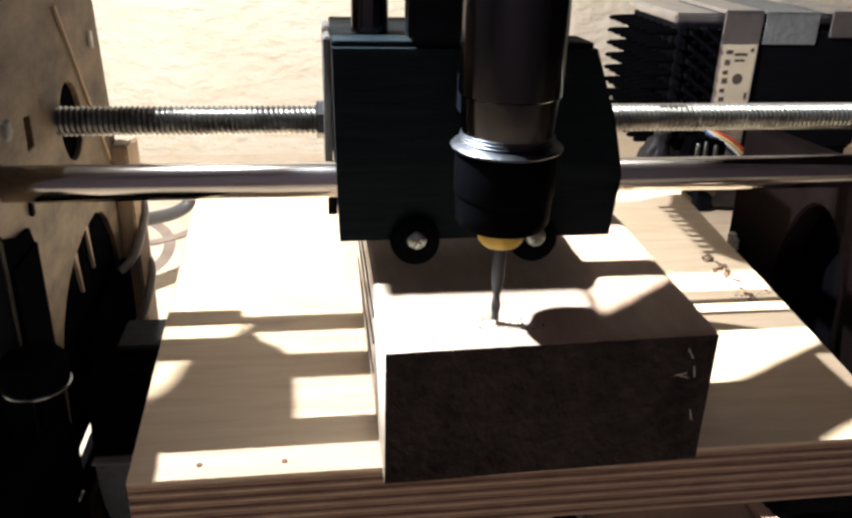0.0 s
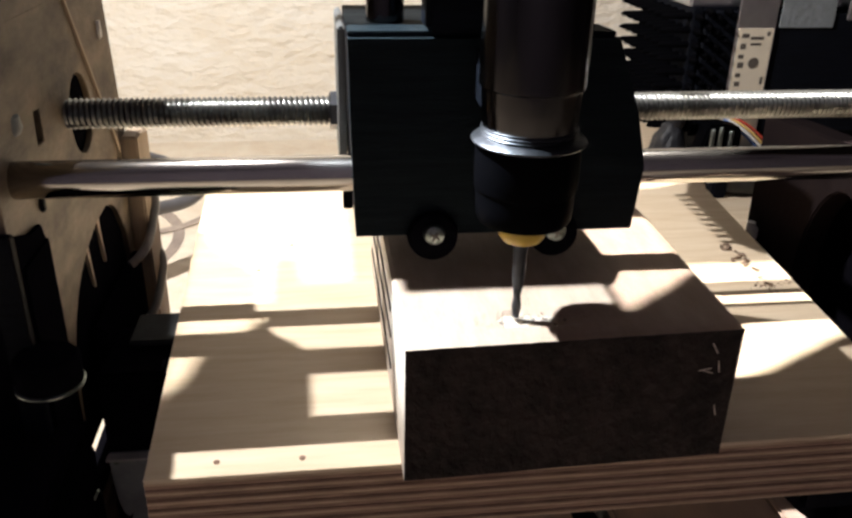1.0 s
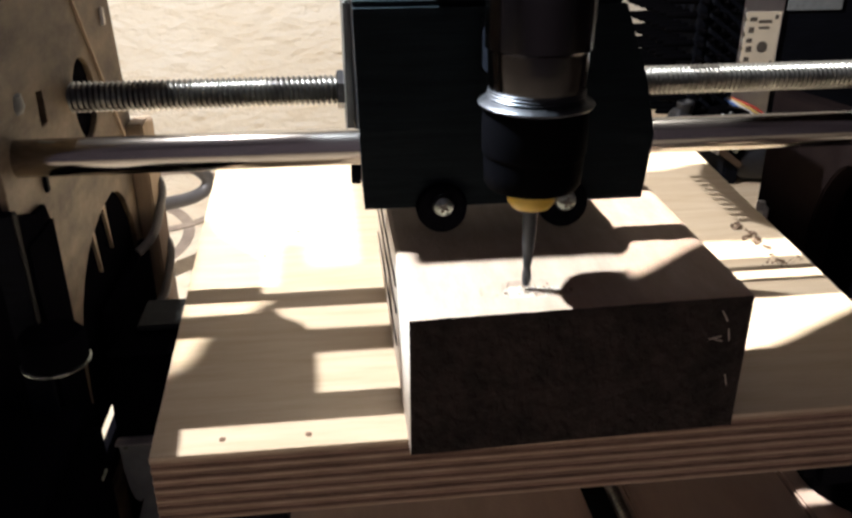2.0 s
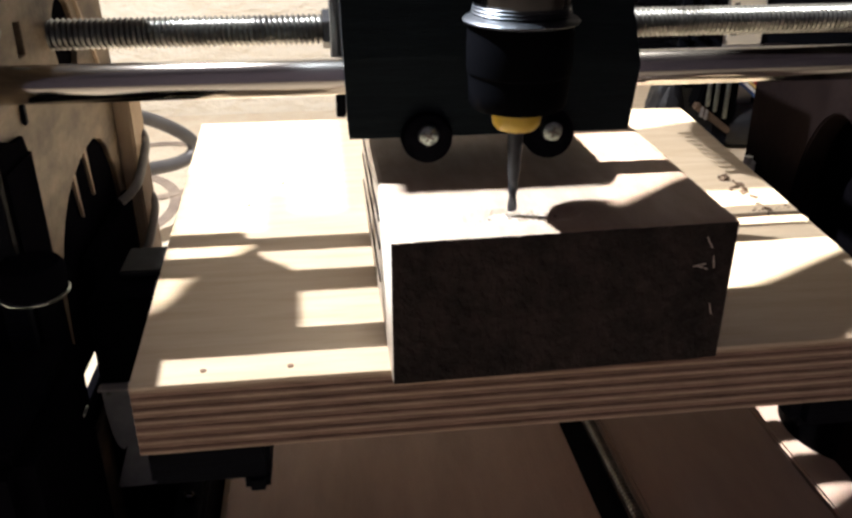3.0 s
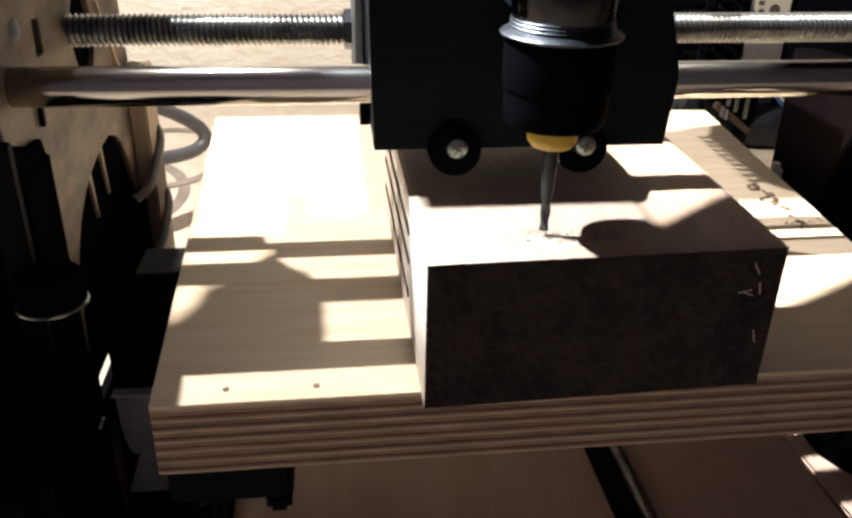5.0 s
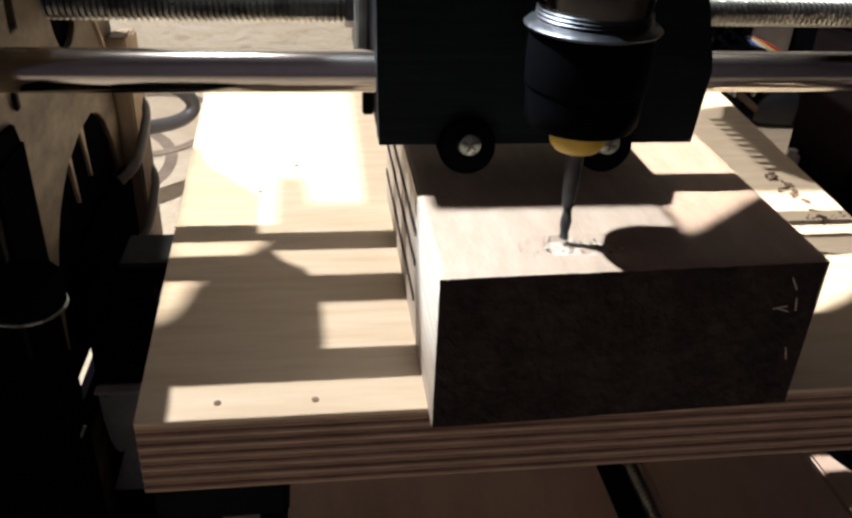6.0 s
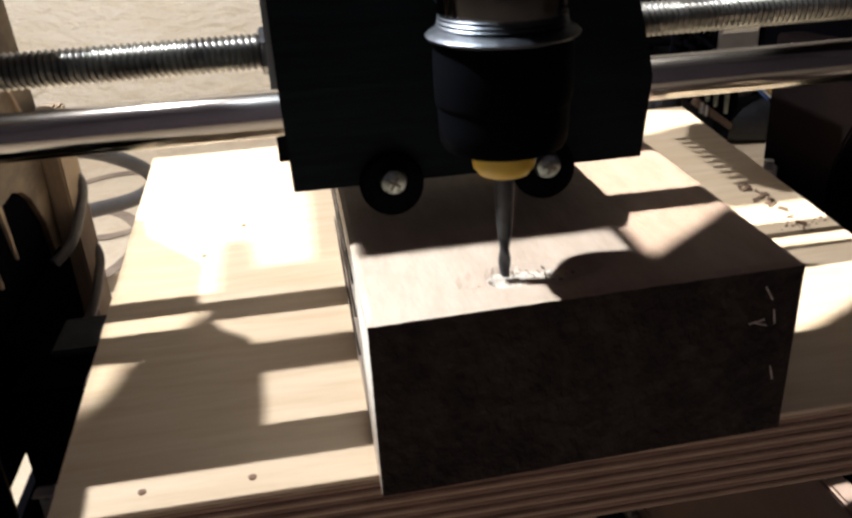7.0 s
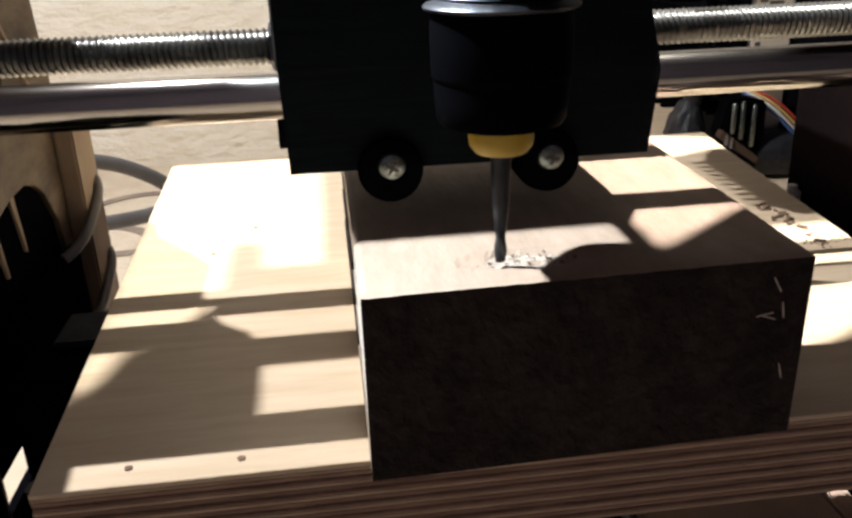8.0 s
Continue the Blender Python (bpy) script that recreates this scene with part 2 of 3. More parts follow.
tagged(link("wall_right", box(90, 94, -50, WALL_Y + 4, TABLE_Z - 3, 90, 0), ROOM), "plain unseen wall, kept dark to limit bounced light", "wall", kind="structure")
tagged(link("wall_front", box(-84, 94, -54, -50, TABLE_Z - 3, 90, 0), ROOM), "plain unseen wall, kept dark to limit bounced light", "wall", kind="structure")
tagged(link("ceiling", box(-84, 94, -54, WALL_Y + 4, 90, 94, 0), ROOM), "plain unseen ceiling, kept dark to limit bounced light", "ceiling", kind="structure")

# rings left on the table
for rx, ry, ra, rb, lift in ((-15.5, 34.0, 4.6, 5.3, 0.01), (-13.0, 41.0, 4.2, 4.8, 0.07)):
    bm = slab(oval(rx, ry, rb, rb * 1.3, 40), 0.04, "z", TABLE_Z + lift, 0, holes=(oval(rx, ry, ra, ra * 1.3, 40),))
    tagged(link("ring_mark", bm, STAIN), "grey ring stain on the pale table top", "stain", group="ring stains", kind="stuff")

# ---- the machine's base ----
base = thing("machine_base", 4.5, 4.0, TABLE_Z, "brown wooden base board of the milling machine", "base board")
part("board", slab([(-9.2, -16), (2.0, -16), (2.0, 18), (-9.2, 18)], 1.2, "z", 0, 0.08), BASEBOARD, base)
part("board", slab([(3.45, -16), (9.0, -16), (9.0, 18), (3.45, 18)], 1.2, "z", 0, 0.08), BASEBOARD, base)
part("board", slab([(9.12, -16), (20, -16), (20, 18), (9.12, 18)], 1.2, "z", 0, 0.08), BASEBOARD, base)
part("channel", box(2.0, 3.45, -16, 18, 0.0, 0.35, 0.03), BLACK, base, "dark channel between the boards")

feed = thing("feed_screw", 7.3, -8, -7.55, "dark threaded feed screw running under the bed", "lead screw")
bm = threaded(26, 0.22, 0.16, 0.05, 12)
bmesh.ops.rotate(bm, cent=(0, 0, 0), matrix=Matrix.Rotation(radians(90), 3, "Z"), verts=bm.verts)
part("thread", bm, ZINC, feed)
part("bearing_block", box(-1.2, 1.2, 24.5, 26.5, -0.4, 0.9, 0.1), BLACK, feed)
part("nut_block", box(-0.45, 0.45, 19, 21.5, -0.3, 5.8, 0.1), BLACK, feed)

# ---- the bed, which slides ----
bed = thing("plywood_bed", 0, 0, 0, "thick pale birch plywood bed with layered edges", "plywood board")
THICK = 1.72
PLIES = 6


def bed_sheet(z0, z1, grow=0.0):
    return slab([(-5.38 - grow, 0.0 - grow), (12.5 + grow, 0.0 - grow), (14.6 + grow, 19.4), (-6.15 - grow, 19.4)], z1 - z0, "z", z0, 0.012)


part("face_veneer", bed_sheet(-0.1, 0.0), BIRCH, bed, "pale birch face", smooth=False)
period = (THICK - 0.1) / (PLIES + 0.26)
for i in range(PLIES + 1):
    z0 = -THICK + period * i
    for lo, hi, shade, inset in ((0.0, 0.26, PLY_LIGHT, 0.0), (0.26, 0.50, PLY_BROWN, -0.008), (0.50, 0.64, PLY_DARK, -0.018), (0.64, 1.0, PLY_BROWN, -0.006)):
        if i < PLIES or lo == 0.0:
            part("ply", bed_sheet(z0 + period * lo, z0 + period * hi, inset), shade, bed, smooth=False)
for nx, ny in ((-2.11, 0.42), (-3.93, 0.46)):
    part("nail_head", lathe([(0.07, 0), (0.07, 0.02), (0.03, 0.03)], nx, ny, 0.0, 10), PLY_DARK, bed, "small dark nail head")
for nx, ny in ((-2.6, 11.8), (-3.6, 9.9)):
    part("nail_head", lathe([(0.07, 0), (0.07, 0.02), (0.03, 0.03)], nx, ny, 0.0, 10), PLY_DARK, bed, "small dark nail head")
part("slide_bearing", join(box(-5.3, -2.7, 0.15, 5.2, -2.75, -THICK, 0.12), box(-3.3, -2.75, 0.1, 0.9, -3.1, -2.6, 0.12)), BLACK, bed, "black plastic slide bearing")
part("slide_bearing", box(10.4, 13.4, 1.2, 5.6, -3.6, -THICK, 0.3), BLACK, bed, "black plastic slide bearing")

# ---- the wooden block being carved ----
block = thing("wooden_block", 0, 0, 0, "dark brown hardwood block being carved on top", "wood block")
BLOCK_H, BLOCK_B = 3.2, 9.5
YL, YR = -0.55, -0.35
bm = bmesh.new()
nx_, ny_ = 70, 60
grid = {}
for i in range(nx_ + 1):
    for j in range(ny_ + 1):
        u, v = i / nx_, j / ny_
        x, y = 7.02 * u + 0.28 * u * v, (YL + (YR - YL) * u) * (1 - v) + BLOCK_B * v
        z = BLOCK_H
        d = math.hypot((x - 2.75) / 1.25, (y - 0.42) / 0.42)
        cut = max(0.0, 1 - d) ** 0.5 * 0.10 + max(0, 1 - math.hypot((x - 2.35) / 0.32, (y - 0.52) / 0.3)) * 0.18
        cut += 0.06 * max(0.0, 1 - d) * noise.noise((x * 4, y * 4, 0))
        edge = min(i, nx_ - i, j) == 0
        z -= cut + 0.008 * abs(noise.noise((x * 2.2, y * 2.2, 3))) + (0.03 + 0.025 * abs(noise.noise((x * 3, y * 3, 7))) if edge else 0)
        grid[i, j] = bm.verts.new((x, y, z))
for i in range(nx_):
    for j in range(ny_):
        f = bm.faces.new((grid[i, j], grid[i + 1, j], grid[i + 1, j + 1], grid[i, j + 1]))
rim = [(i, 0) for i in range(nx_)] + [(nx_, j) for j in range(ny_)] + [(i, ny_) for i in range(nx_, 0, -1)] + [(0, j) for j in range(ny_, 0, -1)]
low = []
for n_, (i, j) in enumerate(rim):
    c = grid[i, j].co
    low.append(bm.verts.new((c.x + 0.012 * noise.noise((c.x, c.y, 1)), c.y + 0.012 * noise.noise((c.x, c.y, 2)), 0.0)))
for n_ in range(len(rim)):
    a, b = grid[rim[n_]], grid[rim[(n_ + 1) % len(rim)]]
    f = bm.faces.new((b, a, low[n_], low[(n_ + 1) % len(low)]))
    # left side coloured as lit, the other sides coloured as in shade
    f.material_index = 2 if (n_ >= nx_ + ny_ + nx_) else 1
bm.faces.new(low[::-1])
bmesh.ops.recalc_face_normals(bm, faces=bm.faces[:])
part("body", bm, [WALNUT, SHADED_DARK_WOOD, PALE_SIDE], block, smooth=False)
for pz in (0.75, 1.6, 2.3):
    part("side_groove", box(-0.03, 0.02, 2.6, 9.4, pz, pz + 0.16, 0.01), SHADED_DARK_WOOD, block, "dark line in the grain")
part("cut_floor", slab(oval(2.55, 0.42, 0.85, 0.3, 28), 0.012, "z", BLOCK_H - 0.085, 0), CARVED, block, "freshly carved shallow pocket")
for sx, sz, sa in ((6.35, 2.2, 20), (6.6, 2.3, 80), (6.45, 2.75, 60), (6.7, 1.2, 75), (6.3, 2.25, -10)):
    bm = box(-0.14, 0.14, -0.012, 0.012, -0.012, 0.012, 0.004)
    bmesh.ops.rotate(bm, cent=(0, 0, 0), matrix=Matrix.Rotation(radians(sa), 3, "Y"), verts=bm.verts)
    bmesh.ops.translate(bm, vec=(sx, YL + (YR - YL) * sx / 7 - 0.008, sz), verts=bm.verts)
    part("splinter", bm, PALE_SIDE, block, "pale splinter on the sawn end")

# chips lying on the block and on the bed
rng = random.Random(4)


def chip_heap(name, label, count, cx, cy, z, sx, sy, size):
    out = bmesh.new()
    for _ in range(count):
        s = size * rng.uniform(0.4, 1.3)
        bm = box(-s, s, -s * 0.5, s * 0.5, -s * 0.2, s * 0.2, 0)
        for v in bm.verts:
            v.co += Vector((rng.uniform(-1, 1), rng.uniform(-1, 1), rng.uniform(-1, 1))) * s * 0.25
        m = Matrix.Translation((cx + rng.gauss(0, sx), cy + rng.gauss(0, sy), z + s * 0.2)) @ Euler((rng.uniform(-0.5, 0.5), rng.uniform(-0.5, 0.5), rng.uniform(0, 6.3))).to_matrix().to_4x4()
        bmesh.ops.transform(bm, matrix=m, verts=bm.verts)
        out = join(out, bm)
    ob = link(name, out, CHIP)
    return tagged(ob, label, "wood chips", kind="stuff")


chips_block = chip_heap("wood_chips", "small brown wood chips scattered round the cutter", 60, 2.75, 0.42, BLOCK_H - 0.03, 0.42, 0.15, 0.03)
chips_bed = chip_heap("wood_chips", "curled brown wood chips lying on the bed", 26, 12.4, 9.3, 0.02, 0.16, 0.75, 0.1)
chips_fine = chip_heap("wood_chips", "fine wood dust beside the block", 30, 12.3, 7.4, 0.0, 0.4, 0.25, 0.05)
# ---- guide rod and lead screw across the machine ----
rod = thing("guide_rod", -9.5, 3.6, 5.4, "polished steel guide rod across the machine", "steel rod")
part("shaft", lathe([(0.36, 0), (0.41, 0.06), (0.41, 29.0), (0.36, 29.06)], 0, 0, 0, 48, "x"), STEEL, rod)
upper = thing("guide_rod", -9.5, 7.35, 10.0, "upper polished steel guide rod across the machine", "steel rod")
part("shaft", lathe([(0.36, 0), (0.40, 0.06), (0.40, 29.0), (0.36, 29.06)], 0, 0, 0, 40, "x"), STEEL, upper)
screw = thing("lead_screw", -8.3, 8.0, 5.68, "zinc-plated threaded rod that drives the carriage", "threaded rod")
part("thread", threaded(29, 0.41, 0.142, 0.07, 24), ZINC, screw)
part("coupling", lathe([(0.75, -1.4), (0.8, -1.3), (0.8, 0.0), (0.7, 0.05)], 0, 0, 0, 32, "x"), BLACK, screw, "black shaft coupling")

# ---- the carriage and its tool, which slide along the rod ----
carriage = thing("tool_carriage", 0, 0, 4.2, "black 3D-printed plastic tool carriage on steel rods", "tool carriage")
bm = slab([(-0.75, 0), (5.55, 0), (5.69, 1.45), (5.45, 2.7), (4.95, 4.22), (-0.84, 4.22), (-0.8, 1.5)], 0.6, "y", 2.76, 0)
bmesh.ops.bisect_plane(bm, geom=bm.verts[:] + bm.edges[:] + bm.faces[:], plane_co=(0, 0, 1.75), plane_no=(0, 0, 1))
for v in bm.verts:
    if v.co.y < 3.0 and v.co.z > 1.75:
        v.co.y += 0.16 * (v.co.z - 1.75)
part("front_plate", bm, PRINTED, carriage, "dark printed front plate whose upper half leans back", smooth=False)
part("body", slab([(-0.74, 0.02), (5.5, 0.02), (5.64, 1.45), (5.38, 2.7), (4.88, 4.2), (-0.83, 4.2), (-0.79, 1.5)], 3.9, "y", 3.36, 0.03), BLACK, carriage, smooth=False)
part("top_flange", slab([(-0.83, 3.35), (4.9, 3.3), (4.8, 4.3), (1.4, 4.6), (1.4, 7.2), (-0.83, 7.2)], 0.12, "z", 4.223, 0.02), PRINTED, carriage, smooth=False)
part("side_rib", box(-1.0, -0.82, 5.4, 8.6, 0.5, 4.1, 0.05), GREY, carriage, "grey side plate")
part("side_tab", box(-0.98, -0.76, 4.2, 4.5, 0.1, 0.75, 0.02), BLACK, carriage)
part("cradle", slab([(1.75, 3.0), (3.1, 3.0), (3.1, 4.2), (1.75, 4.2)], 1.3, "y", 1.5, 0.1), BLACK, carriage, smooth=False)
for sx in (0.95, 3.69):
    boss = part("bearing_boss", lathe([(0.46, 0), (0.54, 0.06), (0.57, 0.2), (0.57, 3.2)], sx, 2.5, 0.0, 28, "y"), MATTE_BLACK, carriage)
    head = lathe([(0.13, -0.16), (0.21, -0.11), (0.24, 0.0), (0.24, 0.06)], sx, 2.46, 0.13, 24, "y")
    s_ob = part("screw_head", head, BRIGHT, boss, "bright steel cross-head screw")
    cross = join(box(sx - 0.12, sx + 0.12, 2.29, 2.31, 0.13 - 0.025, 0.13 + 0.025, 0), box(sx - 0.025, sx + 0.025, 2.289, 2.311, 0.13 - 0.12, 0.13 + 0.12, 0))
    bmesh.ops.rotate(cross, cent=(sx, 2.3, 0.13), matrix=Matrix.Rotation(radians(30 if sx < 2 else 12), 3, "Y"), verts=cross.verts)
    part("screw_slot", cross, INK, boss, "dark cross slot", smooth=False)
part("hex_nut", lathe([(0.45, -0.12), (0.52, -0.09), (0.52, 0.09), (0.45, 0.12)], -1.08, 8.0, 1.48, 6, "x"), FLANGE, carriage, "dark steel hexagon nut on the lead screw", smooth=False)
part("nut_housing", box(-0.8, 1.3, 7.3, 8.8, 0.6, 2.6, 0.15), BLACK, carriage)
for zx in (0.05,):
    part("z_rod", lathe([(0.42, 0), (0.42, 12)], zx, 4.7, 4.2, 32), STEEL_DARK, carriage, "dark steel upright rod")
part("tool_holder", box(0.75, 3.75, 2.85, 3.9, 4.36, 12.5, 0.12), BLACK, carriage, "black block that holds the tool")
# plate above the view, added to cast the diagonal shadow edge
part("overhead_shade", slab([(-0.1, 3.7), (1.5, 4.9), (4.2, 6.2), (5.2, 3.0), (3.4, 1.75), (0.6, 1.75)], 0.5, "z", 5.8, 0.05), BLACK, carriage, "unseen flat plate that casts a diagonal shadow edge", smooth=False)
# unseen plate, added to keep the left lamp off the block's top
part("side_shade", join(box(-5.3, 1.0, 4.4, 6.2, 8.8, 9.0, 0.03), box(0.8, 1.5, 3.85, 4.45, 8.8, 9.0, 0.03)), BLACK, carriage, "unseen flat plate that keeps lamp light off the block")
# unseen bar, added to straighten the shadow edge across the block
part("shade_bar", box(-3.3, 0.3, 2.9, 3.36, 5.85, 6.05, 0.02), BLACK, carriage, "thin unseen bar that shades a strip of the block")
# unseen comb on an arm, added to cast the toothed shadow on the bed
teeth = [(4.3, 11.2), (4.3, 15.6), (2.6, 15.6)]
for k in range(10):
    ty = 14.72 - 0.31 * k
    tx = 1.86 - 0.055 * (14.7 - ty)
    teeth += [(tx + 0.27, ty), (tx - 0.02, ty - 0.01), (tx - 0.02, ty - 0.18), (tx + 0.27, ty - 0.19)]
part("comb_shade", slab(teeth + [(2.3, 11.2)], 0.12, "z", 7.75, 0), BLACK, carriage, "unseen toothed plate that casts the comb shadow", smooth=False)
part("comb_arm", box(2.7, 3.2, 3.8, 11.3, 7.9, 8.15, 0.05), BLACK, carriage)

tool = thing("milling_handpiece", 2.42, 0.58, 4.96, "polished steel rotary handpiece with black nose", "rotary tool")
part("steel_body", lathe([(0.86, 2.2), (0.89, 2.3), (0.92, 2.75), (0.93, 3.05), (0.98, 3.1), (0.985, 3.6), (0.985, 9.5), (0.93, 9.6)], 0, 0, 0, 56), STEEL_DARK, tool, "polished dark steel body")
rings = [(0.80, 2.0), (0.98, 2.01), (1.07, 2.04), (1.09, 2.08), (1.05, 2.12)]
for k in range(5):
    rings += [(0.945 - 0.012 * k, 2.15 + 0.06 * k), (0.905 - 0.006 * k, 2.18 + 0.06 * k)]
part("flange", lathe(rings + [(0.87, 2.46)], 0, 0, 0, 56), FLANGE, tool, "grey threaded flange")
part("nose", lathe([(0.46, 0.42), (0.76, 0.43), (0.88, 0.47), (0.93, 0.56), (0.95, 0.8), (0.96, 1.1), (0.98, 1.12), (0.99, 1.16), (1.0, 1.6), (0.99, 2.0), (0.93, 2.03)], 0, 0, 0, 56), BLACK_GLOSS, tool, "glossy black plastic nose")
part("collet", lathe([(0.24, 0.0), (0.38, 0.02), (0.46, 0.12), (0.48, 0.24), (0.48, 0.5)], 0, 0, 0, 40), YELLOW, tool, "yellow plastic collet cap")
bm = lathe([(0.155, 0.1), (0.15, -0.3), (0.13, -0.8), (0.105, -1.05)], 0, 0, 0, 20)
flutes = bmesh.new()
prev = None
for k in range(25):
    zz, a = -1.0 - 0.71 * k / 24, 5.2 * k / 24
    ring = []
    for i in range(12):
        th = 2 * math.pi * i / 12
        r = 0.07 + 0.03 * abs(math.cos(th)) ** 1.5
        ring.append(flutes.verts.new((r * math.cos(th + a), r * math.sin(th + a), zz)))
    if prev:
        for i in range(12):
            flutes.faces.new((prev[i], ring[i], ring[(i + 1) % 12], prev[(i + 1) % 12]))
    prev = ring
flutes.faces.new(prev)
cutter = part("cutter", join(bm, flutes), FLANGE, tool, "slender steel milling cutter")

# ---- unseen boxes added to shape two lamp beams ----
def beam_mask(eye, mouths, drop, rim, label):
    """An unseen metal box added to shape a lamp's beam; its mouth plate lets the beam out over the outlines on the
    bed's level.
    """
    ex, ey, ez = eye
    k = drop / ez
    holes = [[(ex + (x - ex) * k, ey + (y - ey) * k) for x, y in ring] for ring in mouths]
    hole = [p for ring in holes for p in ring]
    x0, x1 = min(ex - 1.5, min(p[0] for p in hole) - rim), max(ex + 1.5, max(p[0] for p in hole) + rim)
    y0, y1 = min(ey - 1.5, min(p[1] for p in hole) - rim), max(ey + 1.5, max(p[1] for p in hole) + rim)
    mask = thing("lamp_mask", 0, 0, 0, label, "lamp")
    part("mouth_plate", slab([(x0, y0), (x1, y0), (x1, y1), (x0, y1)], 0.06, "z", ez - drop, 0, holes=holes), BLACK, mask, smooth=False)
    top = ez + 2.0
    part("side_sheet", box(x0 - 0.1, x0, y0, y1, ez - drop, top, 0), BLACK, mask, smooth=False)
    part("side_sheet", box(x1, x1 + 0.1, y0, y1, ez - drop, top, 0), BLACK, mask, smooth=False)
    part("end_sheet", box(x0 - 0.1, x1 + 0.1, y0 - 0.1, y0, ez - drop, top, 0), BLACK, mask, smooth=False)
    part("end_sheet", box(x0 - 0.1, x1 + 0.1, y1, y1 + 0.1, ez - drop, top, 0), BLACK, mask, smooth=False)
    part("top_sheet", box(x0 - 0.1, x1 + 0.1, y0 - 0.1, y1 + 0.1, top, top + 0.1, 0), BLACK, mask, smooth=False)
    part("stem", lathe([(0.5, top + 0.1), (0.5, 90)], ex, ey, 0, 16), BLACK, mask)
    return mask


# mouth outlines follow the lit patches wanted on the bed and block
beam_mask((12, 10.3, 30), [[(4.0, -0.45), (6.43, 1.4), (9.57, 2.75), (17, 6.6), (17, 9.2), (4.0, 9.2)], [(9.7, -1.4), (10.4, 0.0), (11.3, 0.5), (13.6, 1.4), (13.6, -1.4)], [(3, 16.5), (12, 16.5), (13.5, 17.1), (18, 17.8), (24, 30), (3, 30)]], 11, 1.5,
          "unseen black box added to shape a lamp's beam")
beam_mask((-1, 11, 30), [[(-6.25, 19.6), (-0.68, 19.6), (-0.72, 9.07), (-2.18, 9.1), (-2.25, 10.68), (-3.05, 10.95), (-3.2, 10.4), (-3.15, 7.4), (-3.4, 6.6), (-3.69, 6.5), (-3.64, 5.8), (-3.95, 5.4),
                         (-4.88, 4.9), (-5.05, 3.9), (-5.25, 3.55), (-5.5, 3.25), (-5.58, 3.1)]], 8, 1.5, "unseen black box added to shape a lamp's beam")

# ---- left side of the machine ----
left_plate = thing("side_plate", -8.0, 0, TABLE_Z, "brown wooden side plate with arched cut-outs", "side plate")
ZB = -TABLE_Z
ARCH = [(5.1, -5.0), (5.15, -1.5), (5.39, 0.05), (5.8, 0.7), (6.3, 1.2), (6.9, 1.6), (7.7, 1.92), (8.5, 2.12), (9.3, 2.24), (10.2, 2.27), (10.9, 2.03), (11.4, 1.65), (12.05, 0.7), (12.25, -0.5), (12.2, -5.0)]
part("plate", slab([(2.6, 0), (14.1, 0), (14.0, 2.0 + ZB), (13.2, 8.15 + ZB), (12.4, 8.6 + ZB), (9.5, 8.55 + ZB), (2.6, 8.5 + ZB)], -0.16, "x", 0, 0.02,
     holes=(oval(9.2, 5.38 + ZB, 1.05, 1.1), [(y, z + ZB) for y, z in ARCH],
            [(5.42, 5.6 + ZB), (5.9, 5.6 + ZB), (5.9, 6.35 + ZB), (5.48, 6.4 + ZB)])), MDF, left_plate, smooth=False)
# outline worked back from the shadow on the bed; its upper part is unseen
SHADE_OUTLINE = [(3.2, 8.3), (3.2, 10.0), (4.6, 9.93), (5.0, 9.8), (5.6, 10.6), (6.9, 14.0), (7.3, 14.5), (7.65, 14.55), (8.2, 14.5), (8.78, 14.4), (9.03, 14.0), (9.08, 13.3),
         (9.4, 12.5), (9.87, 12.2), (11.0, 12.2), (12.5, 8.3)]
part("shade_plate", slab([(y, z + ZB) for y, z in SHADE_OUTLINE], -0.13, "x", -0.01, 0), MDF, left_plate, "brown wooden top of the plate, shaped to cast shade on the bed", smooth=False)
part("brace", slab([(8.9, 8.5 + ZB), (9.05, 8.5 + ZB), (12.65, 3.3 + ZB), (12.5, 3.2 + ZB)], 0.08, "x", 0.003, 0.01), CLEAT, left_plate, "thin pale wooden lath", smooth=False)
# black sheets and a strip stand in for shade on the plate's lower front
part("lower_shade_sheet", box(0.003, 0.3, 7.0, 12.4, 0, ZB - 0.2, 0.05), MATTE_BLACK, left_plate, "black sheet that stands in for shade low on the plate", smooth=False)
part("lower_shade_sheet", box(0.003, 0.3, 2.6, 4.4, 0, ZB - 1.4, 0.05), MATTE_BLACK, left_plate, "black sheet that stands in for shade low on the plate", smooth=False)
part("front_strip", box(-0.4, 0.15, 2.3, 2.58, 0, 4.6 + ZB, 0.03), BLACK, left_plate, smooth=False)
part("front_shade_sheet", slab([(2.6, 2.0), (2.6, 4.5 + ZB), (3.6, 4.15 + ZB), (4.3, 4.1 + ZB), (4.5, 3.6 + ZB), (4.57, 3.0 + ZB), (4.5, 2.0 + ZB), (4.35, 0.6 + ZB), (4.2, 2.0)], 0.12, "x", 0.003, 0.02), MATTE_BLACK, left_plate, "black sheet that stands in for shade in the front opening", smooth=False)
part("rear_cleat", box(0.0, 0.55, 12.9, 14.0, 3.0, 3.6 + ZB, 0.06), CLEAT, left_plate, "upright wooden cleat", smooth=False)
part("rear_cleat", box(0.0, 0.5, 14.05, 14.9, 3.0, 3.4 + ZB, 0.06), CLEAT, left_plate, "upright wooden cleat", smooth=False)
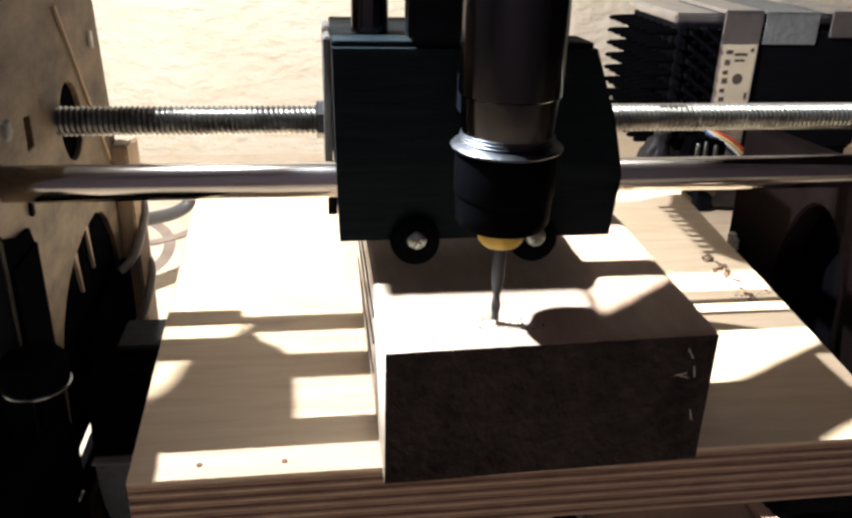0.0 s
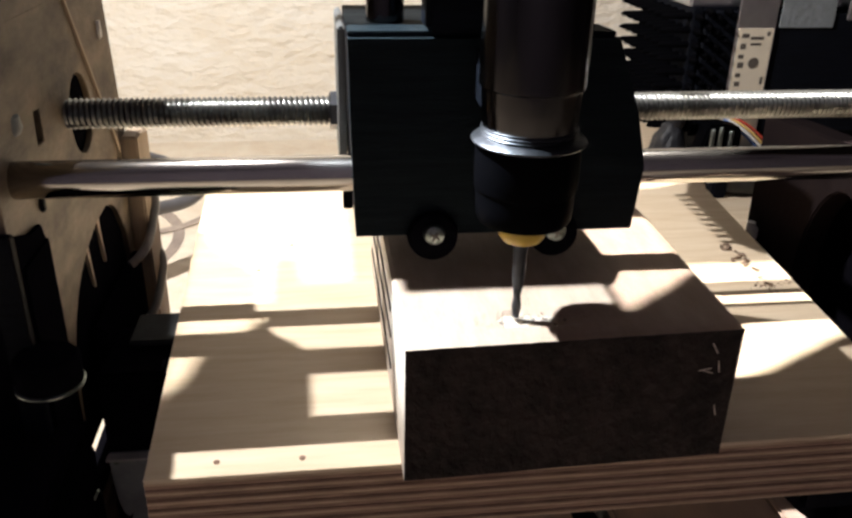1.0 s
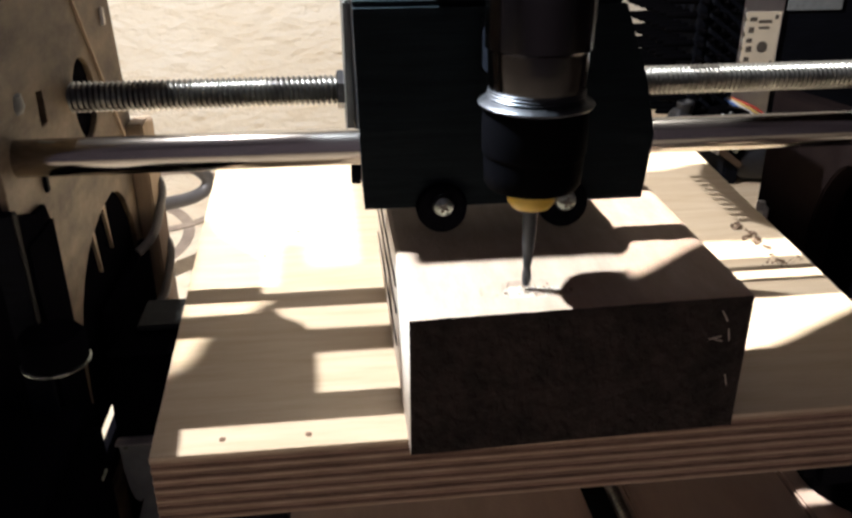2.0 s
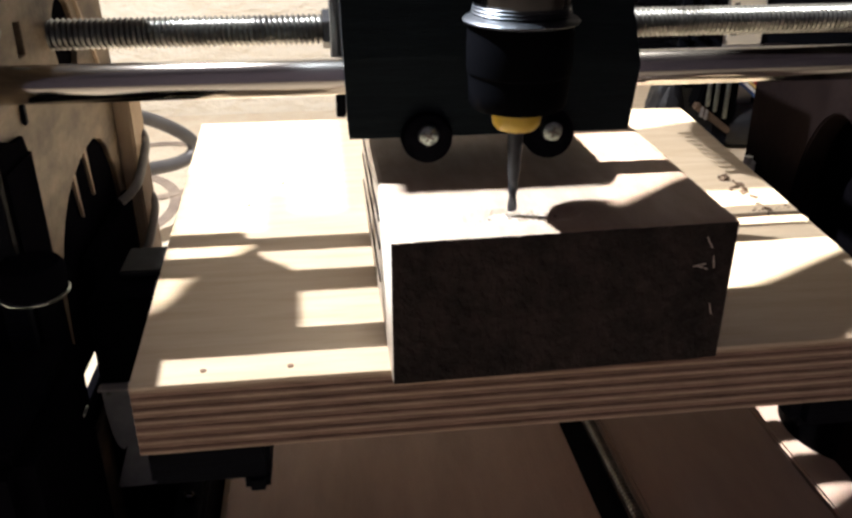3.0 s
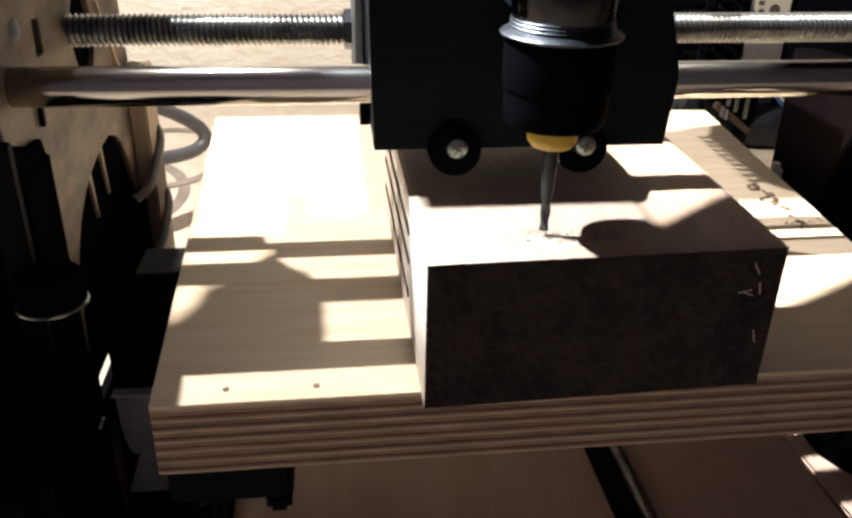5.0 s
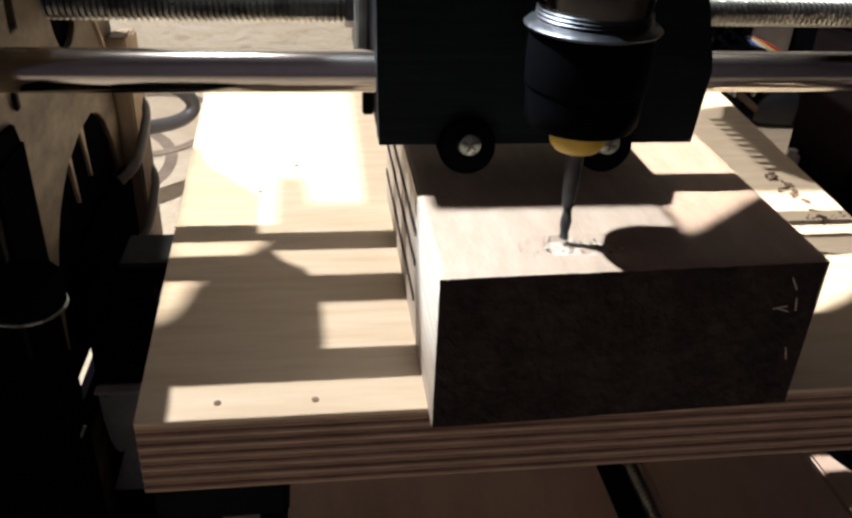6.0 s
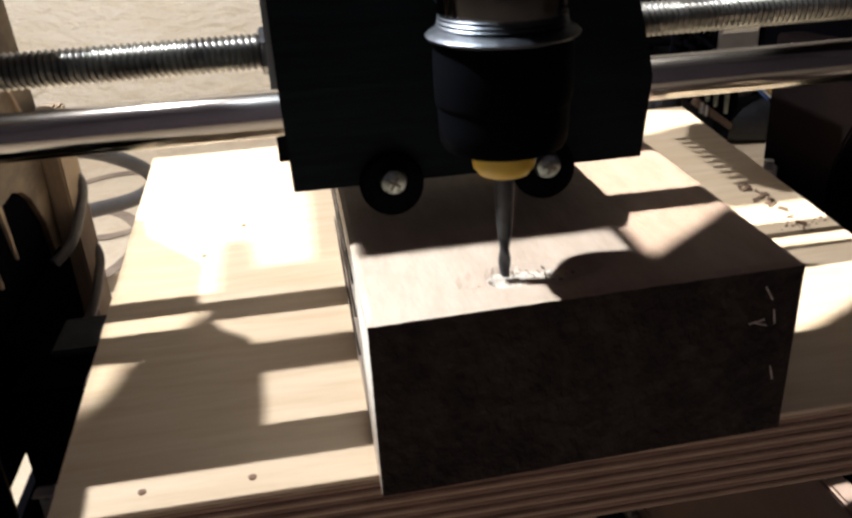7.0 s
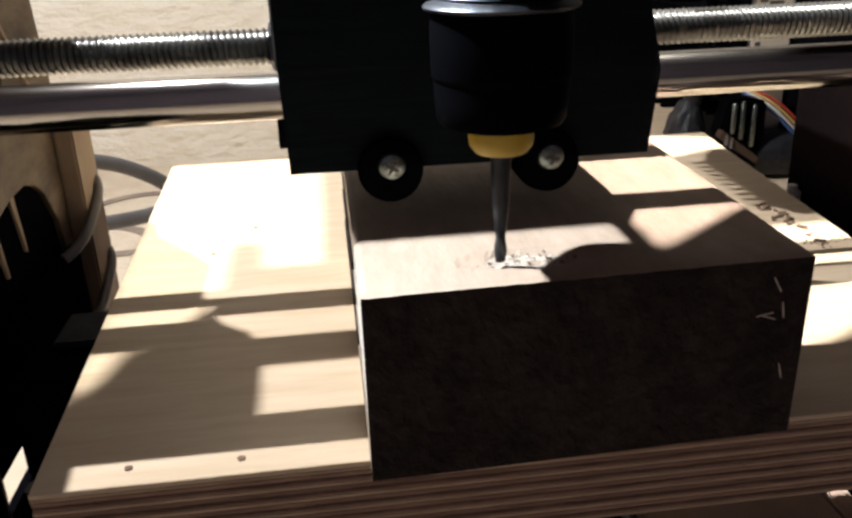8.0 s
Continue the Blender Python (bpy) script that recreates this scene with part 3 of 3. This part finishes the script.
# white piece put in place of light shining through a slot
part("plug", box(0.0, 0.1, 12.05, 12.25, 6.9 + ZB, 7.4 + ZB, 0.02), WHITE, left_plate, "small white patch that stands in for light through a slot")
# black backing stands in for the shade seen through the openings
part("shade_backing", box(-0.7, -0.18, 2.7, 13.0, ZB - 3.3, 8.0 + ZB, 0.03), MATTE_BLACK, left_plate, "black backing that stands in for shade inside the openings")
part("shade_backing", box(-0.7, -0.18, 2.7, 9.8, 0, ZB - 4.65, 0.03), MATTE_BLACK, left_plate, "black backing that stands in for shade inside the openings")
part("shade_backing", box(-0.7, -0.18, 9.85, 13.0, 0, ZB - 3.35, 0.03), MATTE_BLACK, left_plate, "black backing that stands in for shade inside the openings")
for tz in (0.25, -2.1):
    part("cable_tie", tube([(0.2, 14.9, tz + 1.0 + ZB), (0.62, 14.6, tz + 0.8 + ZB), (0.68, 13.0, tz + 0.2 + ZB), (0.62, 11.6, tz - 0.25 + ZB), (0.2, 11.2, tz - 0.45 + ZB)], 0.15), TIE, left_plate, "pale plastic cable tie")
for sy, s0, s1 in ((7.75, 0.55, 2.0), (9.15, 0.7, 2.3)):
    part("splinter_strip", slab([(sy, s1 + ZB), (sy + 0.28, s1 + ZB), (sy + 0.45, s0 + ZB), (sy + 0.38, s0 + ZB)], -0.1, "x", -0.06, 0.02), CLEAT, left_plate, "thin strip of wood left in the cut-out", smooth=False)
part("peg", box(0.003, 0.1, 4.75, 4.95, 4.2 + ZB, 4.75 + ZB, 0.03), BLACK, left_plate)

left_motor = thing("drive_motor", -8.4, 1.2, TABLE_Z, "black drive motor and housing beside the bed", "motor")
part("housing", box(-1.6, 1.3, -2.6, 1.9, 0, 8.6, 0.4, 4), MATTE_BLACK, left_motor)
part("end_cap", box(-1.45, 1.15, -2.45, 1.75, 8.6, 8.85, 0.12), MATTE_BLACK, left_motor, "black end cap")
# bright bars put where highlights streak the black housing
for mx, my, mz, mr in ((1.36, 0.9, 7.25, 25), (0.6, -2.66, 5.6, 80)):
    bm = box(-0.03, 0.03, -0.03, 0.03, -0.17, 0.17, 0.015)
    bmesh.ops.rotate(bm, cent=(0, 0, 0), matrix=Matrix.Rotation(radians(mr), 3, "Y"), verts=bm.verts)
    bmesh.ops.translate(bm, vec=(mx, my, mz), verts=bm.verts)
    part("glint_bar", bm, BRIGHT, left_motor, "small bright bar that stands in for a highlight")
column = thing("rod_bracket", -8.6, 3.4, TABLE_Z, "black plastic bracket that holds the rod ends", "bracket")
part("lower_column", box(-2.2, 0.8, -0.9, 1.2, 0, 3.9 + ZB, 0.2, 3), MATTE_BLACK, column)
part("column", box(-2.2, 0.45, -0.9, 1.5, 3.9 + ZB, 6.6 + ZB, 0.2, 3), MATTE_BLACK, column)
part("upper_column", box(-2.2, 0.2, -0.6, 1.5, 6.6 + ZB, 8.9 + ZB, 0.2, 3), BLACK, column)
part("collar", lathe([(0.6, 1.3 + ZB), (0.7, 1.37 + ZB), (0.7, 1.9 + ZB), (0.62, 2.0 + ZB)], 1.1, -1.4, 0, 32), MATTE_BLACK, column, "glossy black collar")
# bright ring stands in for the crescent glint along the collar's edge
part("collar_glint", lathe([(0.66, 1.25 + ZB), (0.72, 1.27 + ZB), (0.73, 1.32 + ZB), (0.705, 1.34 + ZB)], 1.1, -1.4, 0, 32), BRIGHT, column, "bright ring that stands in for a glint on the collar")
part("clamp_knob", lathe([(0.35, 0), (0.42, 0.15), (0.38, 0.4), (0.2, 0.5)], 0.3, 0.9, 6.2 + ZB, 24), GREY, column, "grey clamp knob")

side_rail = thing("slide_rail", -6.5, 0.5, TABLE_Z, "black slide rail block on a grey metal bracket", "slide rail")
part("rail", box(-1.36, 0.55, 5.5, 8.2, 5.5, 8.1, 0.1), MATTE_BLACK, side_rail)
part("end_plate", box(-0.7, 0.75, 6.9, 8.6, 8.12, 8.3, 0.05), DULL_GREY, side_rail, "dark grey metal end plate")
part("bracket", slab([(-1.36, 5.46), (0.2, 5.46), (0.2, 1.8), (-0.75, 1.75), (-1.45, 1.75), (-1.15, 2.6), (-0.92, 3.3), (-1.04, 3.14), (-1.18, 3.3), (-1.28, 3.7), (-1.35, 4.4)], 0.16, "y", 5.42, 0.03), PALE_GREY, side_rail, "grey metal bracket plate with a rounded lobe", smooth=False)
# lamp light on this edge is put into its white colour
part("bracket_flange", box(-1.36, 0.2, 5.1, 5.44, 5.44, 5.5, 0.02), WHITE, side_rail, "bent edge of the bracket, coloured white as if lit", smooth=False)
part("rivet", lathe([(0.07, 0), (0.06, 0.04), (0.03, 0.06)], -1.15, 5.36, 5.2, 10, "y"), BRIGHT, side_rail, "small bright rivet")
part("foot", box(-1.4, 0.5, 5.5, 8.0, 0, 5.49, 0.1), MATTE_BLACK, side_rail)
part("base_block", box(0.52, 1.42, 3.0, 9.5, 0, 2.3, 0.15), BLACK, side_rail)
for k in range(3):
    part("bolt", lathe([(0.16, 2.3), (0.16, 2.5), (0.1, 2.55)], 0.95, 4.0 + 1.1 * k, 0, 6), STEEL_DARK, side_rail, "dark steel bolt", smooth=False)

cable = thing("power_cable", -9.0, 27, -3.9, "thick grey cable looping behind the side plate", "cable")
part("sheath", tube([(-6.0, -5, 2.9), (-3.6, -2.0, 3.0), (-1.6, 0.6, 2.3), (0.4, 2.5, 0.6), (0.9, 2.9, -0.4), (0.2, 2.3, -1.0), (-1.6, 0.4, -0.7), (-4.0, -2.2, -0.1), (-6.5, -5, 0.0), (-8, -8, -3.0)], 0.36), CABLE, cable)

# ---- right side of the machine ----
right_plate = thing("side_plate", 14.9, 0, TABLE_Z, "wooden side plate coloured as in shade, with an arched cut-out", "side plate")
part("plate", slab([(2.0, 0), (13.6, 0), (14.0, 3.8 + ZB), (7.4, 4.2 + ZB), (7.4, 5.5 + ZB), (2.0, 5.5 + ZB)], 0.9, "x", 0, 0.06, holes=(arch(6.7, 10.3, 1.5, 2.6 + ZB),)), MDF_SHADED, right_plate, smooth=False)
# unseen upper part, its slanted edge added to shade block and bed
part("shade_plate", slab([(2.0, 5.5 + ZB), (8.0, 5.5 + ZB), (9.7, 14.1 + ZB), (10.5, 17.5 + ZB), (10.75, 18.9 + ZB), (11.3, 19.4 + ZB), (11.6, 20.0 + ZB), (12.5, 24 + ZB), (2.0, 24 + ZB)], 0.15, "x", 0.03, 0), MDF_SHADED, right_plate, smooth=False)
# black backing stands in for the shade inside the arch
part("shade_backing", box(1.6, 2.2, 3, 12.5, 0, 2.6 + ZB, 0.05), MATTE_BLACK, right_plate, "black backing that stands in for shade inside the arch")
part("wire_clip", join(box(-0.18, 0.0, 12.9, 13.4, -0.9 + ZB, -0.35 + ZB, 0.06), lathe([(0.16, 0), (0.16, 0.3)], -0.25, 13.1, -0.5 + ZB, 12)), WHITE, right_plate, "small white wire clip")

foot = thing("motor_foot", 16.7, 6.7, TABLE_Z, "black rounded motor housing on the base", "motor")
part("housing", lathe([(2.3, 0), (2.5, 0.2), (2.5, 3.0), (2.3, 3.3)], 0, 0, 0, 40), BLACK_GLOSS, foot)
part("mark", box(-1.9, -1.0, -1.6, -1.54, 3.32, 3.36, 0), WHITE, foot)

# ---- behind the machine: cooler on a black case ----
cooler = thing("heat_sink_unit", 20.6, 30.0, -2.7, "black pin-fin heat sink strapped with aluminium bands", "heat sink")
part("case", box(-1.8, 9.5, -1.5, 5.5, 1.2, 8.2, 0.25, 3), BLACK, cooler, "black unit")
part("cap", box(-2.4, 9.4, -1.0, 5.2, 8.2, 8.75, 0.12), ALU, cooler, "pale metal top plate")
fin_core = part("fin_base", box(-2.3, -1.8, -1.4, 5.3, 1.5, 8.2, 0.05), BLACK, cooler)
pin_mesh = None
for row in range(2, 11):
    for col in range(7):
        if pin_mesh is None:
            pin = part("pin", lathe([(0.05, -1.75), (0.15, -1.55), (0.2, 0)], 0, 0, 0, 8, "x"), BLACK_GLOSS, fin_core)
            pin_mesh = pin.data
        else:
            pin = new("pin", pin_mesh)
            pin.parent = fin_core
        pin.location = (-2.25 * CM, (-1.1 + col * 1.0) * CM, (0.35 + row * 0.74) * CM)
front_mesh = None
for row in range(2, 11):
    for col in range(4):
        if front_mesh is None:
            pin = part("pin", lathe([(0.2, 0), (0.15, 0.5), (0.06, 0.62)], 0, 0, 0, 8, "y"), BLACK_GLOSS, fin_core)
            pin.data.transform(Matrix.Rotation(radians(180), 4, "Z"))
            front_mesh = pin.data
        else:
            pin = new("pin", front_mesh)
            pin.parent = fin_core
        pin.location = ((-2.05 + col * 0.52) * CM, -1.4 * CM, (0.35 + row * 0.74 + 0.3 * (col % 2)) * CM)
part("strap", join(box(0.1, 2.3, -1.66, -1.52, -0.4, 8.95, 0.05), box(0.1, 2.3, -1.66, 5.5, 8.8, 9.0, 0.06)), ALU, cooler, "aluminium strap with a paper label")
label = part("label", box(0.25, 2.2, -1.70, -1.665, 3.6, 7.2, 0.0), LABEL, cooler, "cream rating label with dark marks", smooth=False)
for bx, bz, bw, bh in ((0.45, 6.7, 0.4, 0.22), (0.95, 6.6, 0.75, 0.16), (1.0, 6.3, 0.6, 0.12), (1.85, 6.8, 0.18, 0.22), (0.45, 6.1, 0.3, 0.3), (0.42, 5.6, 0.3, 0.22), (0.45, 5.1, 0.32, 0.3), (0.42, 4.6, 0.28, 0.22), (0.45, 4.1, 0.3, 0.25), (1.9, 4.2, 0.15, 0.4)):
    part("printed_bar", box(bx, bx + bw, -1.712, -1.701, bz, bz + bh, 0), INK, label, smooth=False)
part("printed_disc", lathe([(0.3, 0), (0.3, 0.012)], 1.35, -1.714, 5.35, 20, "y"), INK, label)
part("tape", join(box(2.5, 5.6, -1.62, -1.54, 7.2, 8.9, 0.03), box(2.5, 5.6, -1.62, 5.0, 8.8, 8.92, 0.03)), TAPE, cooler, "grey cloth tape")
part("strap", join(box(6.3, 8.2, -1.66, -1.52, 7.6, 8.95, 0.05), box(6.3, 8.2, -1.66, 5.5, 8.8, 9.0, 0.06)), ALU, cooler)
shelf = thing("wooden_box", 24, 38, TABLE_Z, "long pale wooden box that the heat sink stands on", "box")
part("top_board", box(-11.5, 14, -16, 16.5, 3.4, 4.6, 0.06), BIRCH, shelf, smooth=False)
part("front_board", box(-11, 13.5, -15.5, -14.3, 0, 3.395, 0.05), BIRCH, shelf, smooth=False)
part("side_board", box(-11, -9.8, -14.295, 16, 0, 3.395, 0.05), BIRCH, shelf, smooth=False)
part("side_board", box(12.3, 13.5, -14.295, 16, 0, 3.395, 0.05), BIRCH, shelf, smooth=False)
SHELF_Z = TABLE_Z + 4.6
part("foot", box(0.2, 9.2, -1.2, 5.0, SHELF_Z + 2.7, 1.25, 0.1), BLACK, cooler, "black fan housing under the fins")

# loose things in front of the heat sink
adapter = thing("plug_adapter", 20, 27.2, SHELF_Z, "black glossy plug adapter with a worn brown edge", "adapter")
body = part("body", slab([(-1.2, 2.45), (0.9, 1.05), (1.2, 2.2), (1.15, 4.1), (0.0, 4.35), (-0.8, 4.25)], 1.2, "y", -0.6, 0.12), BLACK_GLOSS, adapter)
part("stem", box(0.1, 1.0, -0.4, 0.5, 0, 2.0, 0.1), BLACK, adapter)
part("edge", slab([(-1.28, 2.5), (0.85, 0.98), (0.98, 1.3), (-1.1, 2.85)], 0.5, "y", -0.75, 0.05), WORN, adapter, "worn brown edge strip")
# bright bars stand in for the upright glints on the glossy body
for px, p0, p1 in ((-0.55, 2.6, 4.1), (-0.1, 2.3, 4.2), (0.5, 1.9, 4.0)):
    part("rib", lathe([(0.1, p0), (0.13, p0 + 0.1), (0.13, p1 - 0.1), (0.08, p1)], px, -0.62, 0, 12), BRIGHT, body, "bright upright bar that stands in for a silver glint")
# short bright bars stand in for white glints beside the brown edge
for px, pz in ((-0.95, 2.05), (-0.7, 1.9)):
    part("contact", box(px, px + 0.14, -0.85, -0.6, pz, pz + 0.55, 0.03), ALU, adapter, "bright bar that stands in for a white glint")
bag = thing("cloth_pouch", 17.7, 28.0, SHELF_Z, "dark crumpled cloth pouch on the wooden box", "pouch")
bm = bmesh.new()
bmesh.ops.create_icosphere(bm, subdivisions=4, radius=1)
for v in bm.verts:
    k = 1 + 0.28 * noise.noise(v.co * 2.2 + Vector((13.9, 24, 0))) + 0.12 * noise.noise(v.co * 6)
    v.co = Vector((v.co.x * 0.95 * k * (1.15 - 0.3 * v.co.z), v.co.y * 0.9 * k, (v.co.z * 0.5 + 0.5) * 4.2 * (0.9 + 0.1 * k)))
part("cloth", bm, FABRIC, bag)
part("neck", lathe([(0.3, 3.7), (0.42, 3.9), (0.5, 4.4), (0.42, 4.5), (0.3, 4.2)], 0.25, 0, 0, 20), FABRIC, bag)
roll = thing("cloth_roll", 22.8, 27.6, SHELF_Z, "rolled dark cloth lying on the wooden box", "cloth roll")
bm = lathe([(0.5, -2.0), (0.95, -1.85), (1.15, -1.2), (1.2, 0.0), (1.22, 1.6), (1.1, 2.4), (0.6, 2.6)], 0, 0, 1.15, 36, "x")
for v in bm.verts:
    v.co.z = max(0.0, v.co.z + 0.1 * noise.noise(v.co * 1.4))
    v.co.y += 0.12 * noise.noise(v.co * 1.1 + Vector((4, 0, 0)))
part("cloth", bm, FABRIC, roll)
part("band", lathe([(1.22, -0.12), (1.27, -0.08), (1.27, 0.08), (1.22, 0.12)], 0.4, 0, 1.17, 36, "x"), BLACK, roll, "black band round the roll")
for k, (wm, wn) in enumerate(((WIRE_R, "red"), (WIRE_Y, "yellow"), (WIRE_W, "white"), (WIRE_B, "blue"))):
    wire = thing("wire", 22.3, 27.2, -1.6, "thin %s insulated wire slanting down to the cloth roll" % wn, "wire", group="ribbon of wires")
    d = -0.13 * k
    part("sheath", tube([(-1.6 + d, 1.2, 1.5), (-0.7 + d, 0.3, 1.25 + d), (0.2 + d, 0.0, 0.55 + d), (1.0 + d, -0.1, -0.25 + d), (1.8 + d, -0.1, -0.9 + d), (2.6, 0.6, -1.4)], 0.07), wm, wire)
wire = thing("wire", 23.3, 27.0, -2.2, "yellow wire bent in a hook", "wire", group="ribbon of wires")
part("sheath", tube([(0.9, 0.2, -0.4), (0.1, 0, 0.4), (-0.2, 0, 1.0), (-0.1, 0, 1.5), (0.4, 0, 1.8), (1.2, 0.3, 1.6)], 0.1), WIRE_Y, wire)


# ---- what moves ----
def motions():
    for ob in (bed, block, chips_block, chips_bed, chips_fine):
        home = ob.matrix_basis.copy()
        walk(ob, [(t, Matrix.Translation((0, dy, 0)) @ home) for t, dx, dy in DRIVE])
    for ob in (carriage, tool):
        home = ob.matrix_basis.copy()
        walk(ob, [(t, Matrix.Translation((dx, 0, 0)) @ home) for t, dx, dy in DRIVE])
    walk(cutter, [(i / FPS, pose(0, 0, 0, 0, 0, 77 * i)) for i in range(8 * FPS + 1)])


motions()
